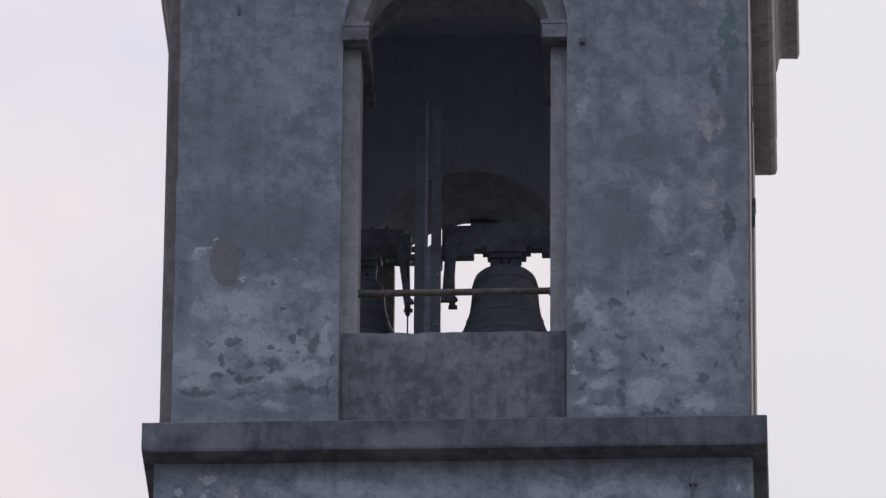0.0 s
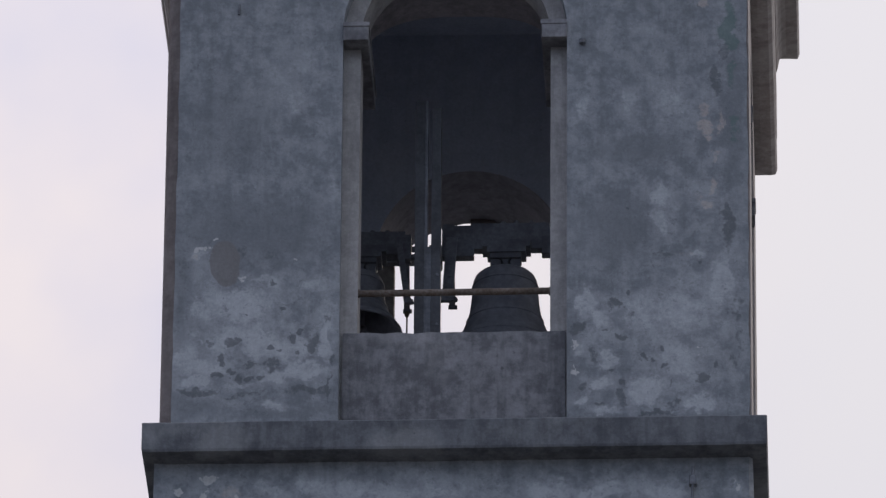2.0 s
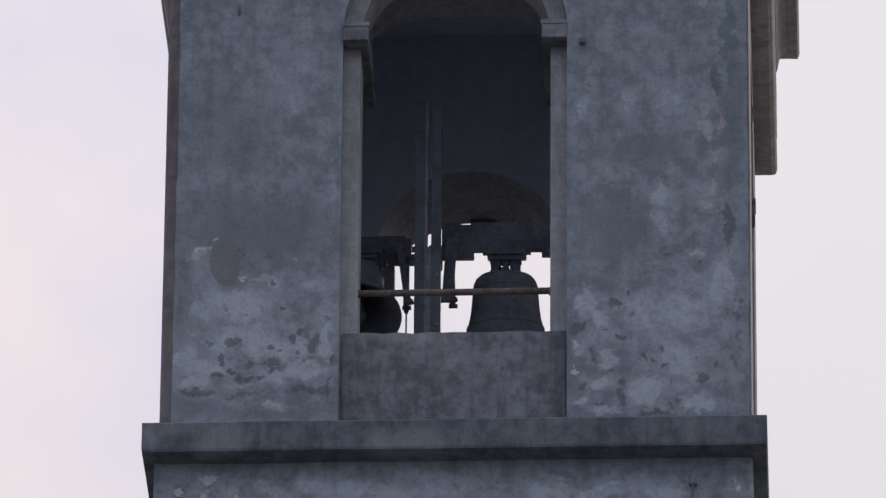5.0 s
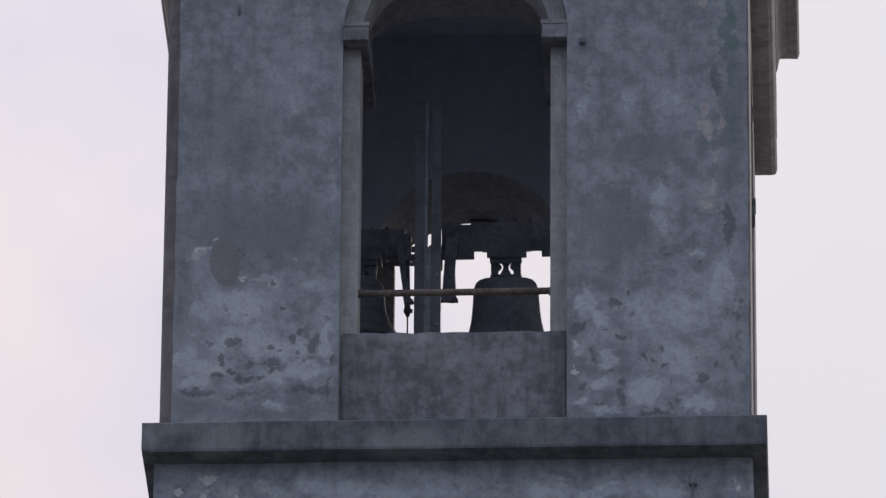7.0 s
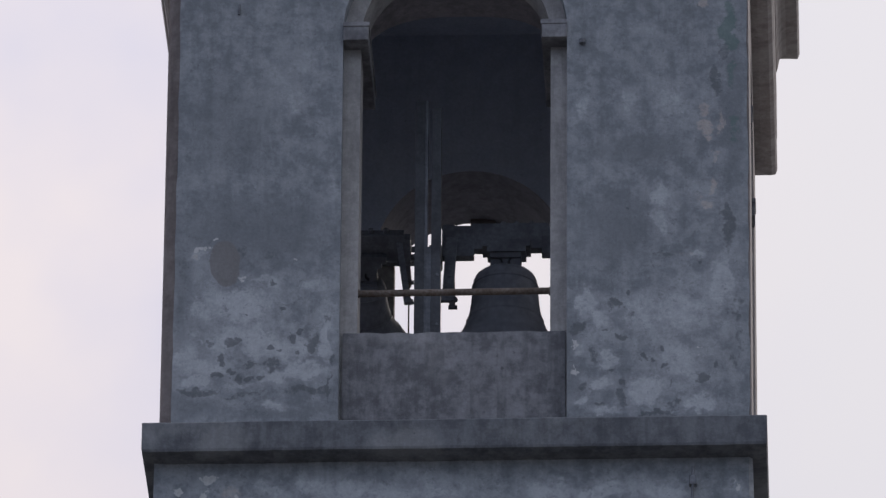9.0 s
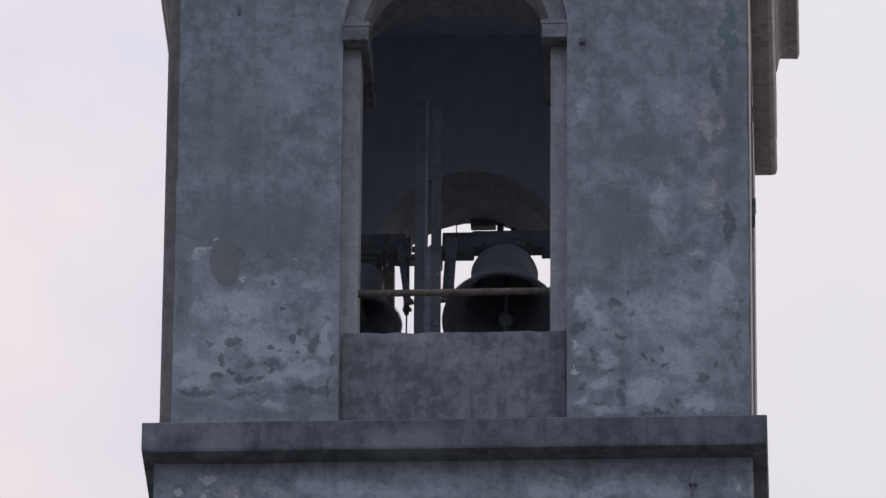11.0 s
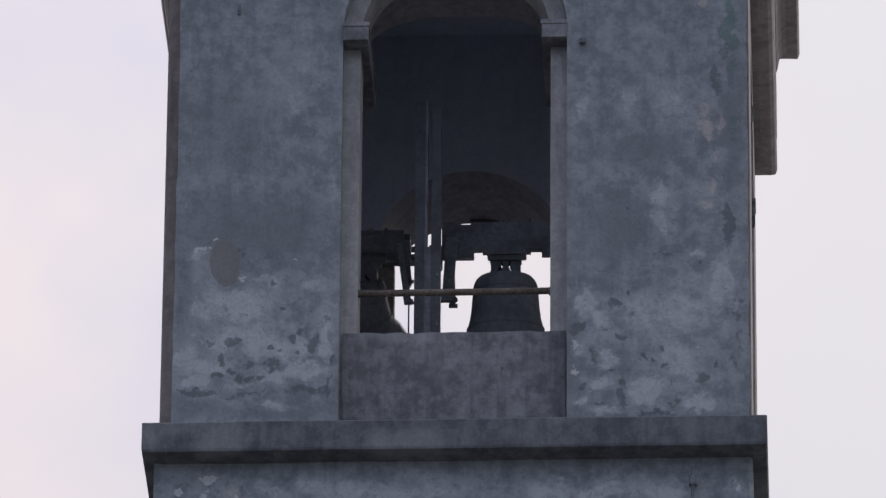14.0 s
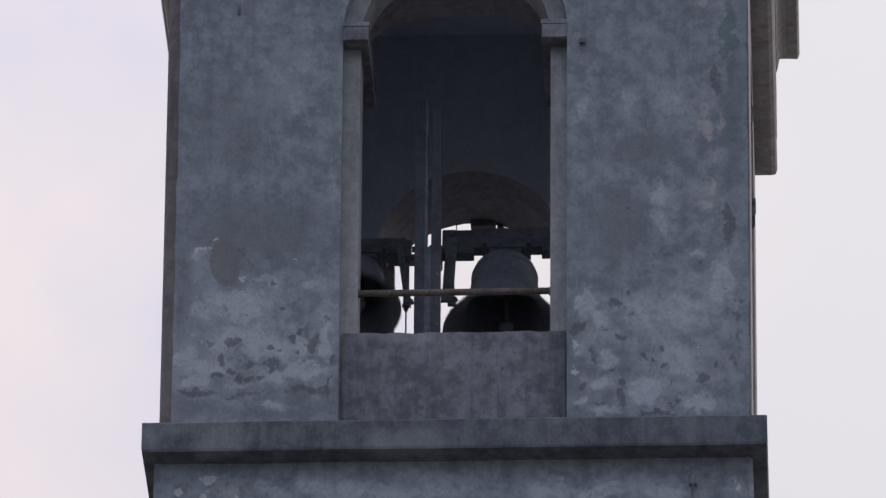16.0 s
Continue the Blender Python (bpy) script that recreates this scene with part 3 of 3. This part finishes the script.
def rear_post():
    root = tagged(new("timber_post"), "broad dark timber post at the back of the bell frame", "post")
    root.location = (-.79, 3.02, Z0 - .2)
    part("shaft", box(bmesh.new(), -.16, .215, 0, .16, 0, 2.34, .01), TIMBER, root)
    part("foot", box(bmesh.new(), -.2, .17, -.03, .19, 0, .12, .01), TIMBER, root)


rear_post()


def hanger(top, bottom, width, label):
    """A flat bar that hangs from the frame."""
    root = tagged(new("hanger_bar"), label, "bar", group="hanger bars")
    root.location = top
    length, lean = top[2] - bottom[2], bottom[0] - top[0]
    for key, bm in (("bar", box(bmesh.new(), -width / 2, width / 2, -.008, .008, -length, .16, .003)),
                    ("shoe", box(bmesh.new(), -width * .6, width * .6, -.02, .02, -length - .05, -length + .015, .008)),
                    ("bolt", tube(bmesh.new(), (width * .1, -.018, -.5 * length), (width * .1, .018, -.5 * length), .013, seg=6)),
                    ("bolt", tube(bmesh.new(), (width * .6, -.018, -length - .03), (width * .75, .018, -length - .03), .017, seg=6))):
        for v in bm.verts:
            v.co.x -= lean * v.co.z / length
        part(key, bm, DARK_STEEL, root)


hanger((-.105, 1.85, Z0 + 1.533), (-.124, 1.85, Z0 + 1.215), .082, "dark flat steel bar hanging beside the larger bell")
hanger((-.456, 1.85, Z0 + 1.492), (-.418, 1.85, Z0 + 1.20), .045, "dark flat steel bar hanging beside the smaller bell")


def bell(name, axis, k, yoke, lever_x, lever_len, lever_tilt, label):
    """A bell hung under its yoke; the origin lies on the axle. k scales the bell against the larger one."""
    root = tagged(new(name), label, "bell", group="swinging bells")
    root.location = axis
    off = -.018                                # the bell hangs a little off the middle of its yoke
    outer = [(.0, -.188), (.10, -.188), (.15, -.192), (.19, -.205), (.215, -.23), (.228, -.262), (.234, -.30), (.238, -.36), (.244, -.44), (.255, -.52),
             (.275, -.60), (.305, -.68), (.345, -.755), (.382, -.82), (.412, -.86), (.428, -.885), (.432, -.90), (.425, -.91)]
    inner = [(.396, -.895), (.358, -.84), (.315, -.765), (.27, -.68), (.24, -.58), (.218, -.45), (.208, -.32), (.19, -.25), (.13, -.225), (.0, -.22)]
    shell = part("shell", lathe(bmesh.new(), [(max(r, .0008) * k * 1.012, -.188 + (z + .188) * k) for r, z in outer + inner]), BRONZE, root, "dull dark bronze shell", True)
    shell.location.x = off
    bands = bmesh.new()
    for d in (.31, .60, .80):
        r = np.interp(d, [-z for _, z in outer], [r for r, _ in outer]) * k * 1.012
        z = -.188 + (.188 - d) * k
        lathe(bands, [(r - .004, z - .010), (r + .005, z - .006), (r + .005, z + .006), (r - .004, z + .010)])
    part("moulding", bands, BRONZE, shell, "raised bronze moulding rings", True)
    x0, x1 = yoke
    yk = bmesh.new()
    box(yk, x0, -.245, -.043, .043, -.055, .198, .008)
    box(yk, .245, x1, -.043, .043, -.041, .18, .008)
    box(yk, -.262, .30, -.042, .042, .002, .214, .006)
    box(yk, x0 + .004, x0 + .09, -.03, .03, .19, .216, .006)
    for bx in (-.035, .06, .17):
        tube(yk, (bx, 0, .20), (bx, 0, .245), .019, seg=8)
    part("yoke", yk, DARK_STEEL, root, "dark steel yoke beam with counterweight")
    part("yoke_clamp", box(bmesh.new(), -.185, .165, -.085, .085, -.002, .06, .004), DARK_STEEL, root)
    part("yoke_clamp", box(bmesh.new(), -.150, .132, -.085, .085, -.045, .01, .004), DARK_STEEL, root)
    for a0, a1 in ((x0 - .09, -.25), (.25, x1 + .09)):
        part("axle", tube(bmesh.new(), (a0, 0, 0), (a1, 0, 0), .022), DARK_STEEL, root, smooth=True)
    # crown: curved loops with two winding slits between a head and a foot
    level = (-.07, -.088, -.102, -.118, -.130, -.140, -.158, -.170, -.20)
    outer_edge = (.046, .045, .034, .030, .038, .054, .057, .050, .050)
    inner_edge = (.036, .034, .021, .018, .020, .026, .036, .042, .046)
    side = [(-.107, level[0])] + [(-x, z) for x, z in zip(outer_edge, level)] + [(-.107, level[-1])]
    middle = [(-x, z) for x, z in zip(inner_edge, level)] + [(x, z) for x, z in zip(inner_edge[::-1], level[::-1])]
    for loop in (side, middle, [(-x, z) for x, z in side]):
        loop = [(x - .016, z) for x, z in loop]
        bm = bmesh.new()
        f = bm.faces.new([bm.verts.new((x, -.05, z)) for x, z in loop])
        pulled = bmesh.ops.extrude_face_region(bm, geom=[f])["geom"]
        bmesh.ops.translate(bm, vec=(0, .10, 0), verts=[v for v in pulled if isinstance(v, bmesh.types.BMVert)])
        bmesh.ops.recalc_face_normals(bm, faces=bm.faces[:])
        part("crown_loop", bm, BRONZE, root)
    part("crown_head", box(bmesh.new(), -.130, .098, -.07, .07, -.086, .03, .006), BRONZE, root)
    part("crown_foot", box(bmesh.new(), -.128, .096, -.08, .08, -.205, -.168, .006), BRONZE, root)
    # lever for the rope
    lev = Matrix.Rotation(radians(lever_tilt), 4, "X")
    bm = box(bmesh.new(), lever_x - .022, lever_x + .022, -.012, .012, -lever_len, .02, .004, lev)
    lever = part("lever", bm, DARK_STEEL, root, "flat steel rope lever")
    bm = tube(bmesh.new(), lev @ Vector((lever_x - .028, 0, -lever_len)), lev @ Vector((lever_x + .036, 0, -lever_len)), .016)
    part("lever_pin", bm, DARK_STEEL, lever)
    # clapper
    clap = bmesh.new()
    tube(clap, (0, 0, 0), (0, 0, -.56 * k), .012, .018)
    bmesh.ops.create_icosphere(clap, subdivisions=2, radius=.055 * k, matrix=Matrix.Translation((0, 0, -.58 * k)))
    tube(clap, (0, 0, -.60 * k), (0, 0, -.70 * k), .022, .016)
    c = part("clapper", clap, DARK_STEEL, root, "iron clapper with ball end", True)
    c.location = (0, 0, -.23)
    return root, c


bell_east, clap_east = bell("church_bell", AX_E, 1.0, (-.478, .52), -.41, .40, 30, "dark bronze church bell swinging under a steel yoke, larger one")
bell_west, clap_west = bell("church_bell", AX_W, 0.72, (-.50, .345), .31, .39, 32, "dark bronze church bell swinging under a steel yoke, smaller one")


def bell_rope(tip, label):
    root = tagged(new("bell_rope"), label, "rope", group="bell ropes")
    root.location = tip
    part("strand", tube(bmesh.new(), (0, 0, -2.6), (0, 0, 0), .006, seg=8), ROPE, root, smooth=True)
    knot = bmesh.new()
    bmesh.ops.create_icosphere(knot, subdivisions=2, radius=.02, matrix=Matrix.Translation((0, 0, -.02)) @ Matrix.Diagonal((1, 1, 1.5, 1)))
    part("knot", knot, ROPE, root, smooth=True)
    return root


def lever_tip(axis, x, length, tilt, swing):
    a = radians(tilt + swing)
    return (axis[0] + x, axis[1] + length * math.sin(a), axis[2] - length * math.cos(a))


rope_west = bell_rope(lever_tip(AX_W, .31, .39, 32, 0), "thin bell rope hanging from the lever of the smaller bell")


# small fixings on the wall
def wall_rod():
    root = tagged(new("anchor_rod"), "dark iron anchor rod with a clamp on the shaft wall", "anchor")
    root.location = (1.668, .025, Z0 - 1.288)
    part("rod", tube(bmesh.new(), (-.012, -.02, -.35), (.004, -.02, .165), .011), DARK_STEEL, root)
    part("clamp", box(bmesh.new(), -.026, .026, -.035, .02, .02, .095, .01), DARK_STEEL, root)


wall_rod()


def insulator(x, z):
    root = tagged(new("insulator"), "small dark cable insulator on an iron stub", "insulator")
    root.location = (x, 0, Z0 + z)
    part("stub", tube(bmesh.new(), (0, .01, 0), (0, -.05, 0), .008), DARK_STEEL, root)
    part("knob", lathe(bmesh.new(), [(.001, .0), (.022, .004), (.026, .02), (.014, .03), (.024, .042), (.001, .05)], 20), DARK_STEEL, root, smooth=True)


insulator(.905, 2.235)


def wall_hook(x, z, h):
    bm = tube(bmesh.new(), (0, -.012, -h), (.004, -.012, h), .007, seg=8)
    tube(bm, (.004, -.012, h), (.004, .02, h), .007, seg=8)
    ob = tagged(new("wall_hook", mesh_of(bm, "wall_hook", DARK_STEEL)), "short dark iron hook in the plaster", "hook", group="iron hooks")
    ob.location = (x, 0, Z0 + z)


wall_hook(-1.54, 2.555, .04)
wall_hook(1.53, 2.64, .03)

# keystone block under the crown of the rear arch
stop_bm = box(bmesh.new(), -.060, .131, 4.06, DEPTH + .012, Z0 + 2.978, Z0 + 3.06, .012)
tagged(new("keystone", mesh_of(stop_bm, "keystone", DIM_BROWN)), "brown stone block hanging under the crown of the rear arch", "block")


def strap(x, width, z0, z1):
    """An iron strap let into the soffit of the rear arch."""
    root = tagged(new("iron_strap"), "dark iron strap hanging from the soffit of the rear arch", "strap", group="straps of the rear arch")
    root.location = (x, 4.1, Z0 + z1)
    bar = part("bar", box(bmesh.new(), -width / 2, width / 2, -.008, .008, z0 - z1, 0, .002), DARK_STEEL, root)
    part("bolt", tube(bmesh.new(), (0, -.018, z0 - z1 + .05), (0, .018, z0 - z1 + .05), .012, seg=6), DARK_STEEL, bar)


strap(.165, .050, 2.86, 3.06)
strap(.265, .046, 2.84, 3.03)
strap(-.166, .008, 2.84, 3.05)


def cross_beam():
    root = tagged(new("cross_beam"), "dark steel cross beam fixed to the rear timber post", "beam", group="beams of the bell frame")
    root.location = (-.80, 2.99, Z0 + 2.084)
    part("web", box(bmesh.new(), -.15, .42, -.03, .03, 0, .072, .004), DARK_STEEL, root)
    rail = part("upper_bar", box(bmesh.new(), -.15, .42, -.012, .012, .105, .145, .003), DARK_STEEL, root)
    for x in (-.1, .1):
        part("bolt", tube(bmesh.new(), (x, -.025, .125), (x, .0, .125), .012, seg=6), DARK_STEEL, rail)


cross_beam()


# ---------------------------------------------------------------- movement
SWING_WEST = [(-.02, 7), (.70, -8), (1.40, 9), (2.12, -11), (2.88, 14), (3.62, -22), (4.37, 28), (5.12, -29), (5.9, 46), (6.65, -35), (7.42, 55),
              (8.19, -46), (8.97, 59), (9.75, -52), (10.53, 67), (11.30, -58), (12.07, 72), (12.90, -67), (13.75, 83), (14.61, -69), (15.43, 80), (16.32, -68)]
SWING_EAST = [(-1.0, 0), (3.1, 0), (3.63, 5), (4.45, -13), (5.28, 17), (6.12, -21), (6.92, 27), (7.76, -27), (8.58, 29), (9.39, -28), (10.25, 31),
              (11.11, -30.5), (11.95, 32), (12.80, -31.5), (13.68, 34), (14.49, -35), (15.42, 34), (16.25, -35)]


def angle(rows, t):
    for (t0, a0), (t1, a1) in zip(rows, rows[1:]):
        if t0 <= t <= t1:
            u = (t - t0) / (t1 - t0)
            wide = min(1.0, (abs(a1 - a0) / 150) ** 4)            # wide swings dwell longer at their ends
            u -= .22 * wide * math.sin(2 * math.pi * u) / (2 * math.pi)
            return a0 + (a1 - a0) * (0.5 - 0.5 * math.cos(math.pi * u))
    return rows[-1][1]


def motions():
    times = [i / 15 for i in range(241)]
    for ob, axis, rows in ((bell_east, AX_E, SWING_EAST), (bell_west, AX_W, SWING_WEST)):
        walk(ob, [(t, pose(*axis, angle(rows, t))) for t in times])
    for ob, rows in ((clap_east, SWING_EAST), (clap_west, SWING_WEST)):
        walk(ob, [(t, pose(0, 0, -.23, -.25 * angle(rows, max(0.0, t - .12)))) for t in times])
    walk(rope_west, [(t, pose(*lever_tip(AX_W, .31, .39, 32, angle(SWING_WEST, t)))) for t in times])


motions()
